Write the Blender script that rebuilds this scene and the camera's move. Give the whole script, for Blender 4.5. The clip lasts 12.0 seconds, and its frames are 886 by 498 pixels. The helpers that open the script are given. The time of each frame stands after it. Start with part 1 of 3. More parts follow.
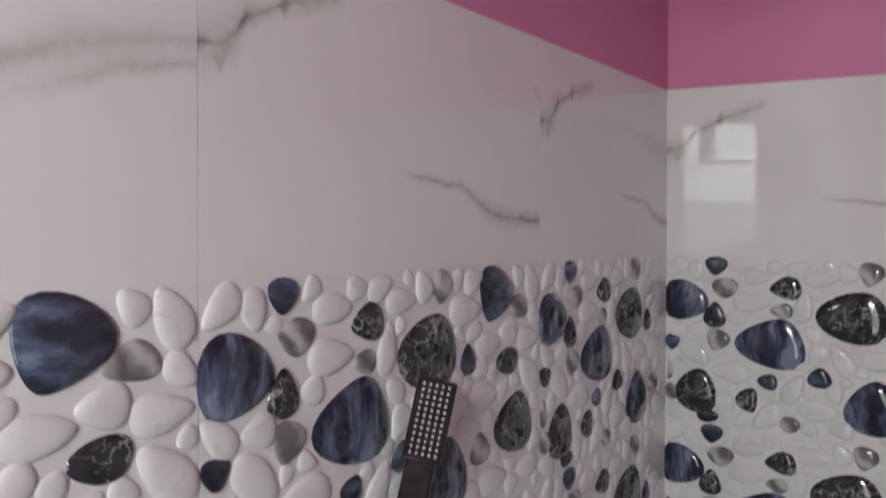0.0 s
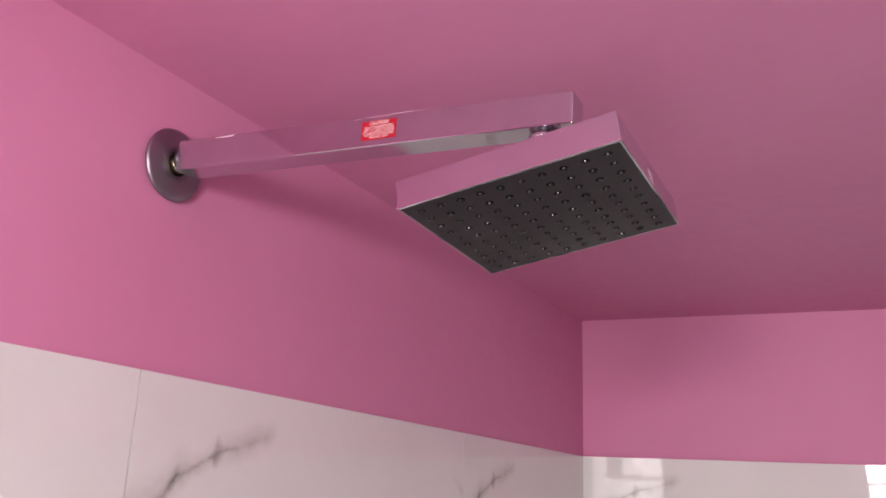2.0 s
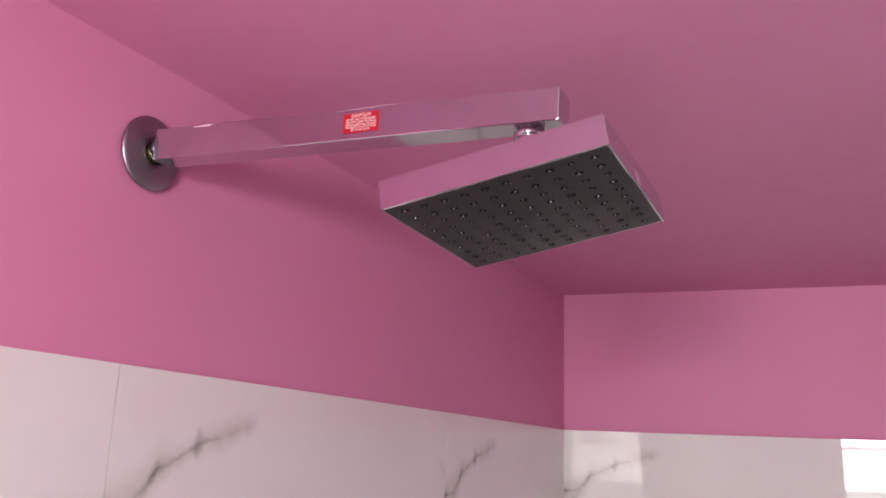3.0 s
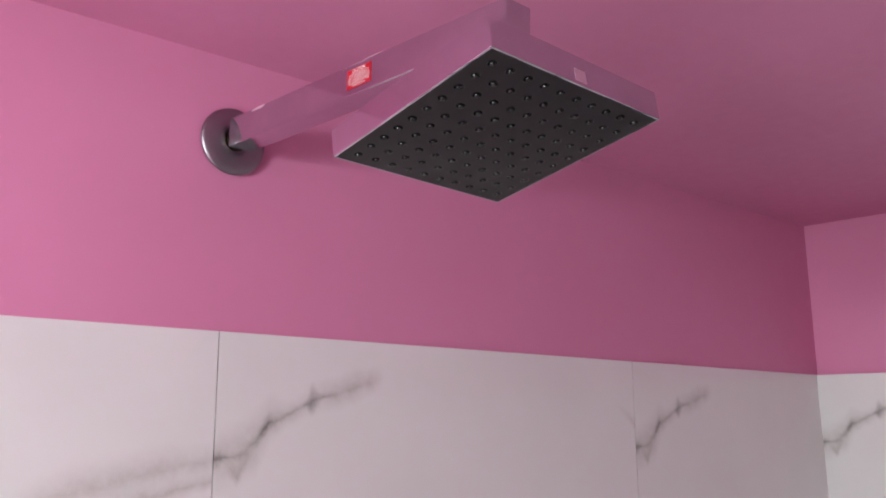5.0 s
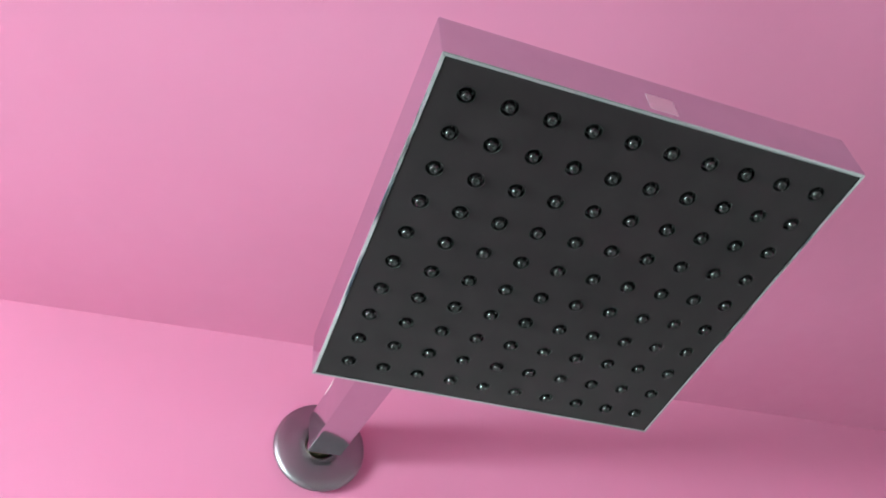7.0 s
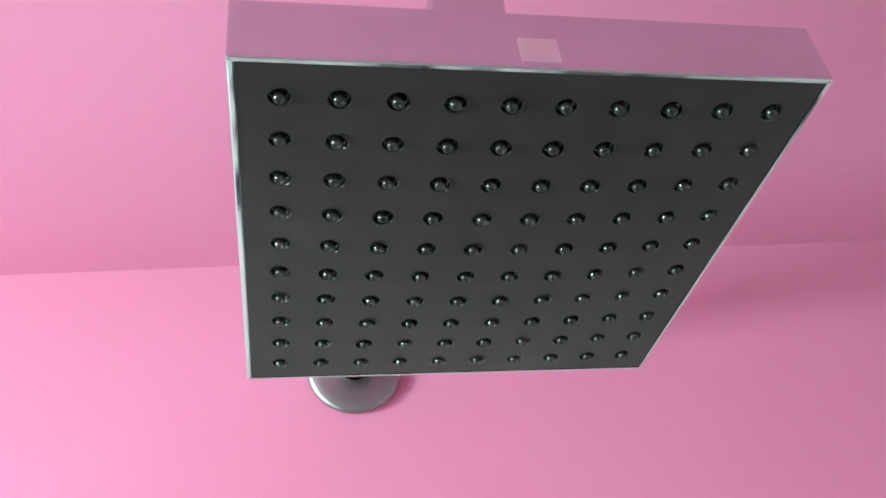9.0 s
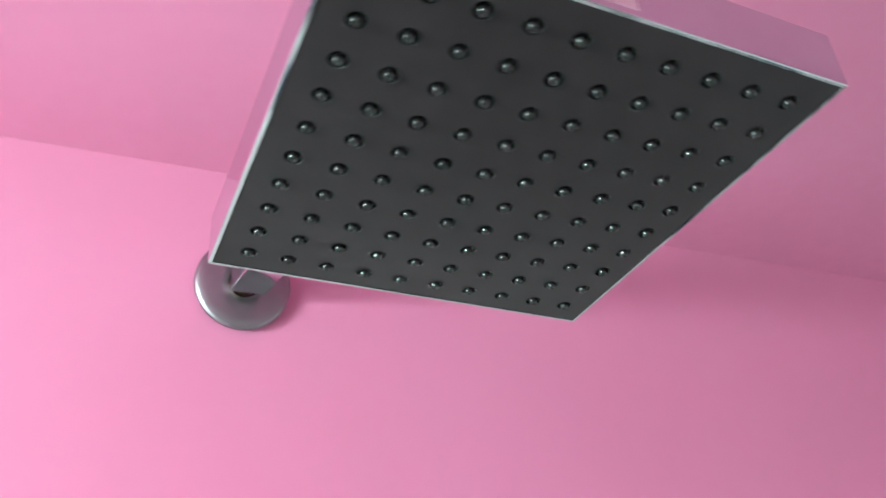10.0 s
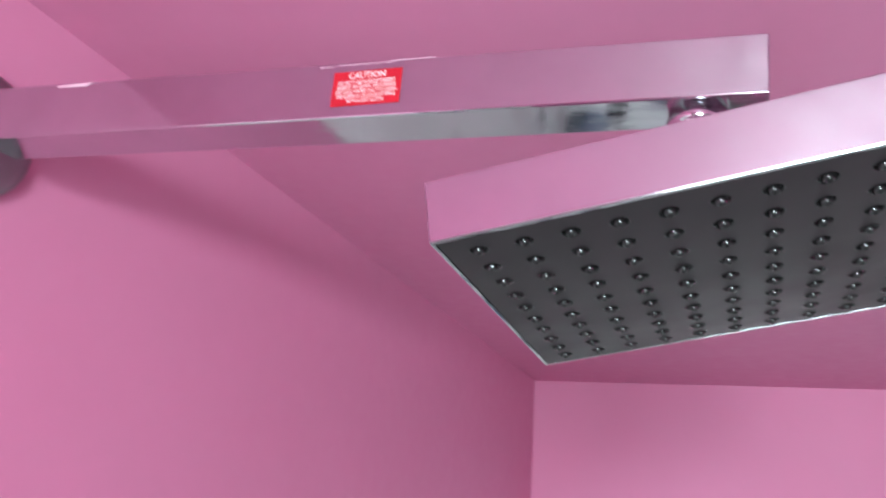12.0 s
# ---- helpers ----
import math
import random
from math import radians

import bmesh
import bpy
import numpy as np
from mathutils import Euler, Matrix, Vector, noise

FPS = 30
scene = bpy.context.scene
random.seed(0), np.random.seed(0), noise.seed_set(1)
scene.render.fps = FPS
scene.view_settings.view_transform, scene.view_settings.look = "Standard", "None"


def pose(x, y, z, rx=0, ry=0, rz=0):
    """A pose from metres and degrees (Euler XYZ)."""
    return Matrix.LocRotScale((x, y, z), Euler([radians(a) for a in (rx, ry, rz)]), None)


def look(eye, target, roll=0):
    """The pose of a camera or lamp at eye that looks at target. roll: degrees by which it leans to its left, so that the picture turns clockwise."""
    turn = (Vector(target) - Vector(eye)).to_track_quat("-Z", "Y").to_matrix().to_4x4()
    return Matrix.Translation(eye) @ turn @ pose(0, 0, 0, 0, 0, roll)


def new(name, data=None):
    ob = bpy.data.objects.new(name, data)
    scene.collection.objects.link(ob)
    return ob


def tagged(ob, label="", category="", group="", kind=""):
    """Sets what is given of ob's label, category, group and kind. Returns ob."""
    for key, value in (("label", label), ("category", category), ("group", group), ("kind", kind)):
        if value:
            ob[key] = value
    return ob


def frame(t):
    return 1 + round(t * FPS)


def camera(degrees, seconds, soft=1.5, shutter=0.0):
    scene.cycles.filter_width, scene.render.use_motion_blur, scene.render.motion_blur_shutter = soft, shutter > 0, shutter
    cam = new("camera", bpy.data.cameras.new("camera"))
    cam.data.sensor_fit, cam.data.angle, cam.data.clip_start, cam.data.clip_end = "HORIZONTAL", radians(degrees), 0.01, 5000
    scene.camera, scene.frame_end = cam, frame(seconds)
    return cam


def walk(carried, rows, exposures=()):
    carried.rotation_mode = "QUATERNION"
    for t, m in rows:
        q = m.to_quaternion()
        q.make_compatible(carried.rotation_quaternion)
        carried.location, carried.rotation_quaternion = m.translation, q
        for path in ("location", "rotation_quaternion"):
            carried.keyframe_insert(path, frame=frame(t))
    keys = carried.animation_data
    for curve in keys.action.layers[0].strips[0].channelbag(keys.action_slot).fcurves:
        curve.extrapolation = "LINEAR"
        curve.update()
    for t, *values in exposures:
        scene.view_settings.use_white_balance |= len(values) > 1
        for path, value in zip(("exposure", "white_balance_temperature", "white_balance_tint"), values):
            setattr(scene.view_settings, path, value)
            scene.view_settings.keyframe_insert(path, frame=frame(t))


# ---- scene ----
cam = camera(54.4, 12.0, soft=1.6, shutter=0.3)
PATH = [
    (0, (0.57, -1.618, 1.559), (-0.548, 0.04, 1.519), 0.2),
    (0.3, (0.578, -1.642, 1.576), (-0.517, 0.025, 1.721), -0.3),
    (0.5, (0.575, -1.637, 1.601), (-0.507, 0.027, 1.842), -0.8),
    (0.8, (0.58, -1.648, 1.638), (-0.479, 0.012, 1.986), 0.3),
    (1, (0.577, -1.648, 1.659), (-0.462, 0.013, 2.062), -0.2),
    (1.2, (0.582, -1.653, 1.675), (-0.436, 0.008, 2.126), 0.1),
    (1.5, (0.577, -1.655, 1.699), (-0.398, 0.021, 2.19), 1.9),
    (1.6, (0.573, -1.658, 1.706), (-0.396, 0.013, 2.221), 2.3),
    (2, (0.557, -1.654, 1.735), (-0.35, 0.037, 2.299), 2.3),
    (2.2, (0.554, -1.648, 1.742), (-0.308, 0.069, 2.296), 1.6),
    (2.5, (0.551, -1.648, 1.752), (-0.292, 0.089, 2.275), 1.3),
    (3, (0.554, -1.654, 1.762), (-0.322, 0.079, 2.242), 2),
    (3.2, (0.567, -1.647, 1.76), (-0.365, 0.065, 2.207), 2.5),
    (4.8, (0.737, -1.503, 1.744), (-0.722, -0.189, 2.126), -0.6),
    (5, (0.738, -1.494, 1.742), (-0.753, -0.225, 2.151), -0.3),
    (5.3, (0.699, -1.463, 1.717), (-0.784, -0.293, 2.376), 0),
    (5.5, (0.675, -1.425, 1.702), (-0.777, -0.303, 2.497), -0.7),
    (5.8, (0.666, -1.37, 1.7), (-0.725, -0.329, 2.69), -2.7),
    (6, (0.665, -1.308, 1.686), (-0.732, -0.387, 2.781), -4.5),
    (6.3, (0.632, -1.254, 1.697), (-0.808, -0.543, 2.889), -5),
    (6.5, (0.61, -1.247, 1.719), (-0.849, -0.652, 2.952), -4.4),
    (6.8, (0.578, -1.253, 1.736), (-0.905, -0.72, 2.968), -3.5),
    (7, (0.577, -1.255, 1.748), (-0.905, -0.676, 2.96), -2.5),
    (7.2, (0.571, -1.243, 1.768), (-0.897, -0.606, 2.967), -3.4),
    (8.8, (0.58, -1.189, 1.814), (-1.145, -0.763, 2.733), -7.3),
    (9, (0.584, -1.184, 1.814), (-1.171, -0.804, 2.695), -7.6),
    (9.2, (0.594, -1.175, 1.815), (-1.172, -0.81, 2.68), -7.3),
    (9.5, (0.599, -1.168, 1.809), (-1.178, -0.797, 2.649), -7.3),
    (9.8, (0.588, -1.194, 1.804), (-1.172, -0.665, 2.593), -4.2),
    (10, (0.569, -1.236, 1.802), (-1.112, -0.478, 2.578), -1.6),
    (10.2, (0.545, -1.283, 1.808), (-1.055, -0.356, 2.572), -0.5),
    (10.5, (0.515, -1.341, 1.816), (-0.871, -0.1, 2.552), -0.7),
    (10.8, (0.489, -1.367, 1.822), (-0.71, 0.092, 2.48), 0.8),
    (11, (0.478, -1.358, 1.821), (-0.691, 0.143, 2.439), 1.8),
    (11.3, (0.446, -1.371, 1.835), (-0.671, 0.169, 2.45), 3.3),
    (11.5, (0.407, -1.401, 1.842), (-0.633, 0.192, 2.458), 3.9),
    (11.7, (0.385, -1.415, 1.849), (-0.533, 0.246, 2.479), 3.9),
    (12, (0.368, -1.419, 1.836), (-0.321, 0.347, 2.472), 4),
]
EXPOSURES = [
    (0, -0.42, 6450, -4), (0.5, -0.8, 7000, -2), (1, -0.88, 7400, 0), (1.5, -0.3, 7100, 5), (2, 0.08, 6850, 10), (3, 0.06, 6850, 10),
    (5, 0.05, 6350, 3), (5.5, 0.06, 6150, 0), (6, 0.66, 5950, -17), (6.5, 0.78, 5800, -25), (7, 0.9, 5700, -28), (9, 1.02, 5650, -33), (10.5, 1.06, 5600, -29), (11.5, 0.9, 5650, -18), (12, 0.6, 5750, -9),
]
walk(cam, [(t, look(eye, target, roll)) for t, eye, target, roll in PATH], EXPOSURES)

# world and lights: daylight through one narrow open doorway in the south wall
world = bpy.data.worlds.new("sky")
scene.world = world
world.use_nodes = True
wn = world.node_tree
sky = wn.nodes.new("ShaderNodeTexSky")
sky.sky_type, sky.sun_disc = "NISHITA", False
sky.sun_elevation, sky.sun_rotation = radians(50), radians(0)
wn.links.new(sky.outputs[0], wn.nodes["Background"].inputs[0])
wn.nodes["Background"].inputs[1].default_value = 0.15
sun = new("sun", bpy.data.lights.new("sun", "SUN"))
sun.data.energy, sun.data.angle, sun.data.color = 3.0, radians(0.5), (1.0, 0.95, 0.88)
sun.matrix_world = look((0, 6, 8), (0, 0, 1))

ROOM_W, ROOM_L, CEIL, TOP = 2.3, 2.25, 2.101, 1.8315
TW, TH, THICK = 0.61, 0.315, 0.008
DOOR = (0.385, 0.755, 1.945)
SKYLINE = 1.748


def daylight(name, z0, z1, watts):
    lamp = new(name, bpy.data.lights.new(name, "AREA"))
    lamp.data.shape, lamp.data.size, lamp.data.size_y = "RECTANGLE", DOOR[1] - DOOR[0], z1 - z0
    lamp.data.energy, lamp.data.color = watts, (0.97, 0.98, 1.0)
    x, z = (DOOR[0] + DOOR[1]) / 2, (z0 + z1) / 2
    lamp.matrix_world = look((x, -ROOM_L - 0.12, z), (x, 0, z))


# bright sky over the skyline, dimmer sunlit yard below it
daylight("doorway_sky", SKYLINE, DOOR[2], 25.0)
# added mid-height lamp that lowers the daylight's centre; no object outside stands for it
daylight("doorway_middle", 1.58, SKYLINE, 3.8)
daylight("doorway_yard", 0.65, 1.58, 6.0)

# ---- materials ----
class Nodes:
    """A small builder round one material's node tree."""

    def __init__(self, name, base=(0.8, 0.8, 0.8), rough=0.5, metal=0.0, coat=0.0, spec=0.5):
        self.mat = bpy.data.materials.new(name)
        self.mat.use_nodes = True
        self.tree = self.mat.node_tree
        self.bsdf = self.tree.nodes["Principled BSDF"]
        self.set("Base Color", (*base, 1)), self.set("Roughness", rough), self.set("Metallic", metal)
        self.set("Coat Weight", coat), self.set("Coat Roughness", 0.03), self.set("Specular IOR Level", spec)

    def set(self, key, value):
        self.bsdf.inputs[key].default_value = value

    def add(self, kind, **inputs):
        n = self.tree.nodes.new(kind)
        for key, value in inputs.items():
            self.feed(n, key.replace("_", " "), value)
        return n

    def feed(self, n, key, value):
        socket = n.inputs[int(key)] if key.isdigit() else n.inputs[key]
        if isinstance(value, bpy.types.NodeSocket):
            self.tree.links.new(value, socket)
        else:
            socket.default_value = value

    def math(self, op, a, b=0.0, clamp=False):
        n = self.tree.nodes.new("ShaderNodeMath")
        n.operation, n.use_clamp = op, clamp
        self.feed(n, "0", a), self.feed(n, "1", b)
        return n.outputs[0]

    def vmath(self, op, a, b):
        n = self.tree.nodes.new("ShaderNodeVectorMath")
        n.operation = op
        self.feed(n, "0", a), self.feed(n, "1", b)
        return n.outputs[0]

    def ramp(self, fac, stops, mode="LINEAR"):
        n = self.tree.nodes.new("ShaderNodeValToRGB")
        n.color_ramp.interpolation = mode
        e = n.color_ramp.elements
        while len(e) < len(stops):
            e.new(0.5)
        for el, (p, c) in zip(e, sorted(stops, key=lambda s: s[0])):
            el.position = p
            el.color = (c, c, c, 1) if isinstance(c, (int, float)) else (*c, 1)
        self.tree.links.new(fac, n.inputs[0])
        return n.outputs[0]

    def mix(self, fac, a, b, blend="MIX"):
        n = self.tree.nodes.new("ShaderNodeMix")
        n.data_type, n.blend_type = "RGBA", blend
        self.feed(n, "0", fac)
        for i, c in ((6, a), (7, b)):
            self.feed(n, str(i), c if isinstance(c, bpy.types.NodeSocket) else (*c, 1))
        return n.outputs[2]

    def coords(self, shifted=False):
        c = self.tree.nodes.new("ShaderNodeTexCoord").outputs["Object"]
        if shifted:
            info = self.tree.nodes.new("ShaderNodeObjectInfo").outputs["Random"]
            c = self.vmath("ADD", c, self.combine(self.math("MULTIPLY", info, 17.3), self.math("MULTIPLY", info, 9.1), self.math("MULTIPLY", info, 5.7)))
        return c

    def combine(self, x, y, z):
        n = self.tree.nodes.new("ShaderNodeCombineXYZ")
        for i, v in enumerate((x, y, z)):
            self.feed(n, str(i), v)
        return n.outputs[0]

    def noise(self, vec, scale, detail=3.0, rough=0.55, distortion=0.0):
        n = self.add("ShaderNodeTexNoise", Vector=vec, Scale=scale, Detail=detail, Roughness=rough, Distortion=distortion)
        return n.outputs[0]

    def bump(self, height, strength, distance):
        n = self.add("ShaderNodeBump", Strength=strength, Distance=distance, Height=height)
        self.tree.links.new(n.outputs[0], self.bsdf.inputs["Normal"])

    def link(self, socket, key):
        self.tree.links.new(socket, self.bsdf.inputs[key])


def paint(name, base, deep):
    m = Nodes(name, base, 0.55, spec=0.3)
    c = m.coords()
    big, fine = m.noise(c, 2.2, 4), m.noise(c, 60, 4)
    m.link(m.mix(m.ramp(big, [(0.3, 0.0), (0.75, 1.0)]), base, deep), "Base Color")
    m.link(m.ramp(fine, [(0.3, 0.48), (0.7, 0.62)]), "Roughness")
    m.bump(m.math("ADD", m.math("MULTIPLY", fine, 0.35), m.noise(c, 7, 2)), 0.12, 0.004)
    return m.mat


PINK = paint("pink_wall_paint", (0.67, 0.255, 0.435), (0.645, 0.228, 0.395))
PINK_CEIL = paint("pink_ceiling_paint", (0.66, 0.25, 0.425), (0.63, 0.22, 0.385))

GLAZE = (0.80, 0.795, 0.78)


def marble(name, banded):
    """White glazed tile with a printed set of veins, in the tile's own coordinates (metres)."""
    m = Nodes(name, GLAZE, 0.05, spec=0.68)
    c = m.coords()
    wob = m.noise(c, 28, 4, 0.6)
    wob2 = m.noise(c, 9, 3, 0.6)
    xyz = m.add("ShaderNodeSeparateXYZ", Vector=c)
    u = m.math("DIVIDE", xyz.outputs[0], TW)
    v = m.math("DIVIDE", xyz.outputs[1], TH)
    v = m.math("ADD", v, m.math("MULTIPLY", m.math("SUBTRACT", wob, 0.5), 0.045))
    v = m.math("ADD", v, m.math("MULTIPLY", m.math("SUBTRACT", wob2, 0.5), 0.03))

    def vein(path, width, strength, tint, col):
        f = m.ramp(u, path)
        w = m.ramp(u, width)
        d = m.math("DIVIDE", m.math("ABSOLUTE", m.math("SUBTRACT", v, f)), w)
        a = m.math("SUBTRACT", 1.0, d, True)
        a = m.math("MULTIPLY", m.math("POWER", a, 1.5), m.ramp(u, strength))
        a = m.math("MULTIPLY", a, m.ramp(m.noise(c, 45, 4, 0.7), [(0.3, 0.45), (0.7, 1.0)]))
        return m.mix(a, col, tint)

    cloud = m.noise(c, 5, 4)
    col = m.mix(m.ramp(cloud, [(0.35, 0.0), (0.8, 0.7)]), GLAZE, (0.74, 0.73, 0.715))
    grey, dark = (0.27, 0.242, 0.20), (0.075, 0.055, 0.048)
    if not banded:
        # rising vein at the left edge: a soft halo, dark broken dashes and one knot
        rise = [(0.0, 0.63), (0.045, 0.65), (0.07, 0.683), (0.09, 0.735), (0.128, 0.765), (0.162, 0.806), (0.216, 0.835), (0.3, 0.88)]
        col = vein(rise, [(0.0, 0.11), (0.07, 0.12), (0.12, 0.05), (0.17, 0.06), (0.25, 0.07), (0.3, 0.05)], [(0.0, 0.6), (0.1, 0.65), (0.14, 0.45), (0.24, 0.6), (0.285, 0.45), (0.31, 0.0)], grey, col)
        col = vein(rise, [(0.0, 0.03), (0.03, 0.012), (0.085, 0.036), (0.12, 0.013), (0.155, 0.018), (0.165, 0.064), (0.185, 0.016)], [(0.0, 0.9), (0.035, 0.2), (0.06, 0.3), (0.085, 0.9), (0.11, 0.25), (0.145, 0.3), (0.163, 1.0), (0.185, 0.5), (0.22, 0.0)], dark, col)
        spur = [(0.02, 0.62), (0.04, 0.585), (0.06, 0.66)]
        col = vein(spur, [(0.02, 0.03), (0.06, 0.05)], [(0.015, 0.0), (0.038, 0.6), (0.05, 0.4), (0.06, 0.0)], grey, col)
        # falling vein in the right half
        fall = [(0.46, 0.345), (0.575, 0.318), (0.657, 0.312), (0.723, 0.258), (0.78, 0.21), (0.893, 0.19), (1.0, 0.19)]
        col = vein(fall, [(0.46, 0.02), (0.65, 0.035), (0.8, 0.07), (1.0, 0.06)], [(0.45, 0.0), (0.5, 0.45), (0.75, 0.6), (1.0, 0.85)], grey, col)
        col = vein(fall, [(0.46, 0.006), (0.9, 0.02)], [(0.5, 0.0), (0.6, 0.25), (0.72, 0.1), (0.8, 0.5), (0.87, 0.15), (0.93, 0.5), (1.0, 0.7)], dark, col)
        # a faint second branch beside the rising vein
        twig = [(0.93, 0.83), (0.965, 0.785), (1.0, 0.74)]
        col = vein(twig, [(0.93, 0.015), (1.0, 0.04)], [(0.94, 0.0), (0.975, 0.2), (1.0, 0.5)], grey, col)
    else:
        # broad soft band that leaves through the right edge
        band = [(0.55, 0.44), (0.72, 0.49), (0.76, 0.53), (0.82, 0.565), (0.9, 0.60), (1.0, 0.63)]
        col = vein(band, [(0.55, 0.03), (0.72, 0.07), (0.8, 0.10), (1.0, 0.07)], [(0.55, 0.0), (0.70, 0.75), (0.8, 0.5), (1.0, 0.45)], grey, col)
        low = [(0.55, 0.38), (0.71, 0.41), (0.8, 0.47), (0.88, 0.53), (1.0, 0.575)]
        col = vein(low, [(0.55, 0.06), (0.8, 0.05), (0.9, 0.04), (1.0, 0.025)], [(0.55, 0.0), (0.75, 0.25), (0.86, 0.5), (1.0, 0.5)], grey, col)
    m.link(col, "Base Color")
    m.link(m.ramp(m.noise(c, 20, 3), [(0.3, 0.015), (0.8, 0.04)]), "Roughness")
    m.bump(m.noise(c, 6, 2), 0.01, 0.004)
    return m.mat


def pebble_mat(name, kind):
    m = Nodes(name, GLAZE, 0.07, coat=0.12)
    c = m.coords(shifted=True)
    warp = m.vmath("ADD", c, m.combine(m.math("MULTIPLY", m.noise(c, 25), 0.03), m.math("MULTIPLY", m.noise(c, 31), 0.02), 0.0))
    if kind == "striped":
        long = m.vmath("MULTIPLY", warp, (1.0, 0.22, 1.0))
        n = m.noise(long, 40, 4, 0.6)
        col = m.ramp(n, [(0.36, (0.010, 0.012, 0.020)), (0.47, (0.026, 0.032, 0.06)), (0.56, (0.085, 0.105, 0.170)), (0.64, (0.21, 0.24, 0.33))])
    elif kind == "dark":
        long = m.vmath("MULTIPLY", warp, (0.35, 1.0, 1.0))
        n = m.noise(long, 34, 4, 0.6)
        col = m.ramp(n, [(0.34, (0.012, 0.014, 0.022)), (0.5, (0.032, 0.039, 0.065)), (0.6, (0.075, 0.095, 0.155)), (0.68, (0.17, 0.20, 0.29))])
    elif kind == "speckled":
        r1 = m.math("ABSOLUTE", m.math("SUBTRACT", m.noise(warp, 34, 3, 0.6), 0.5))
        r2 = m.math("ABSOLUTE", m.math("SUBTRACT", m.noise(warp, 75, 3, 0.6), 0.5))
        crack = m.math("MAXIMUM", m.ramp(r1, [(0.0, 1.0), (0.026, 0.0)]), m.math("MULTIPLY", m.ramp(r2, [(0.0, 0.7), (0.02, 0.0)]), m.ramp(m.noise(c, 18, 2), [(0.5, 0.0), (0.6, 1.0)])))
        crack = m.math("MULTIPLY", crack, m.ramp(m.noise(c, 30, 3), [(0.38, 0.15), (0.62, 1.0)]))
        base = m.ramp(m.noise(c, 40, 4), [(0.3, (0.008, 0.008, 0.010)), (0.8, (0.05, 0.05, 0.06))])
        col = m.mix(crack, base, (0.46, 0.45, 0.44))
    elif kind == "grey":
        w = m.add("ShaderNodeTexWave", Vector=warp, Scale=12.0, Distortion=6.0, Detail=3.0)
        w.bands_direction = "DIAGONAL"
        fine = m.noise(m.vmath("MULTIPLY", warp, (1.0, 0.3, 1.0)), 60, 4, 0.65)
        col = m.ramp(m.math("ADD", m.math("MULTIPLY", w.outputs[1], 0.55), m.math("MULTIPLY", fine, 0.45)), [(0.2, (0.13, 0.12, 0.12)), (0.5, (0.28, 0.27, 0.265)), (0.75, (0.52, 0.51, 0.50))])
    else:
        n = m.noise(warp, 16, 4, 0.6)
        streak = m.ramp(m.math("ABSOLUTE", m.math("SUBTRACT", m.noise(warp, 11, 2), 0.5)), [(0.0, 1.0), (0.012, 0.0)])
        col = m.ramp(n, [(0.3, (0.74, 0.735, 0.73)), (0.75, (0.81, 0.81, 0.805))])
        soft = m.ramp(m.noise(m.vmath("MULTIPLY", warp, (1.0, 0.4, 1.0)), 24, 4, 0.65), [(0.45, 0.0), (0.75, 0.55)])
        col = m.mix(soft, col, (0.58, 0.575, 0.57))
        col = m.mix(m.math("MULTIPLY", m.math("MULTIPLY", streak, 0.35), m.ramp(m.noise(c, 14, 2), [(0.48, 0.0), (0.6, 1.0)])), col, (0.36, 0.33, 0.32))
    m.link(col, "Base Color")
    m.link(m.ramp(m.noise(c, 30, 3), [(0.3, 0.035), (0.8, 0.09)]), "Roughness")
    return m.mat


MARBLE = marble("white_marble_tile", False)
MARBLE_BAND = marble("white_marble_tile_banded", True)
PEBBLES = {k: pebble_mat(k + "_pebble_glaze", k) for k in ("striped", "dark", "speckled", "grey", "white")}


def metal(name, base, rough, smear=0.06, grain=(1.0, 6.0, 6.0)):
    m = Nodes(name, base, rough, 1.0)
    c = m.coords()
    stretch = m.vmath("MULTIPLY", c, grain)
    m.link(m.ramp(m.noise(stretch, 40, 4), [(0.3, max(rough - smear / 2, 0.02)), (0.75, rough + smear)]), "Roughness")
    m.link(m.mix(m.ramp(m.noise(c, 30, 4), [(0.4, 0.0), (0.8, 1.0)]), base, tuple(b * 0.9 for b in base)), "Base Color")
    return m.mat


def plastic(name, base, rough, speck=0.15, coat=0.0, spec=0.5):
    m = Nodes(name, base, rough, coat=coat, spec=spec)
    c = m.coords()
    n = m.noise(c, 70, 4)
    m.link(m.mix(m.ramp(n, [(0.35, 0.0), (0.75, 1.0)]), base, tuple(min(1, b * (1 + speck)) for b in base)), "Base Color")
    m.link(m.ramp(m.noise(c, 35, 3), [(0.3, rough - 0.05), (0.75, rough + 0.08)]), "Roughness")
    return m.mat


CHROME = metal("polished_chrome", (0.61, 0.62, 0.645), 0.07)
DULL_CHROME = metal("dull_chrome", (0.30, 0.265, 0.295), 0.40, 0.08, (1.0, 1.0, 1.0))
BRASS = metal("brass_thread", (0.42, 0.35, 0.24), 0.35)
RUBBER = plastic("black_spray_plate", (0.0228, 0.0170, 0.0194), 0.36, 0.3, spec=0.21)
NOZZLE = plastic("black_nozzle_silicone", (0.0105, 0.0090, 0.0098), 0.19, 0.2, spec=0.6)
RED = plastic("red_sticker", (0.36, 0.009, 0.022), 0.6, 0.1, spec=0.12)
INK = plastic("white_print", (0.66, 0.50, 0.52), 0.6, 0.05, spec=0.12)
FILM = plastic("clear_tape_label", (0.66, 0.42, 0.53), 0.4, 0.1, spec=0.3)
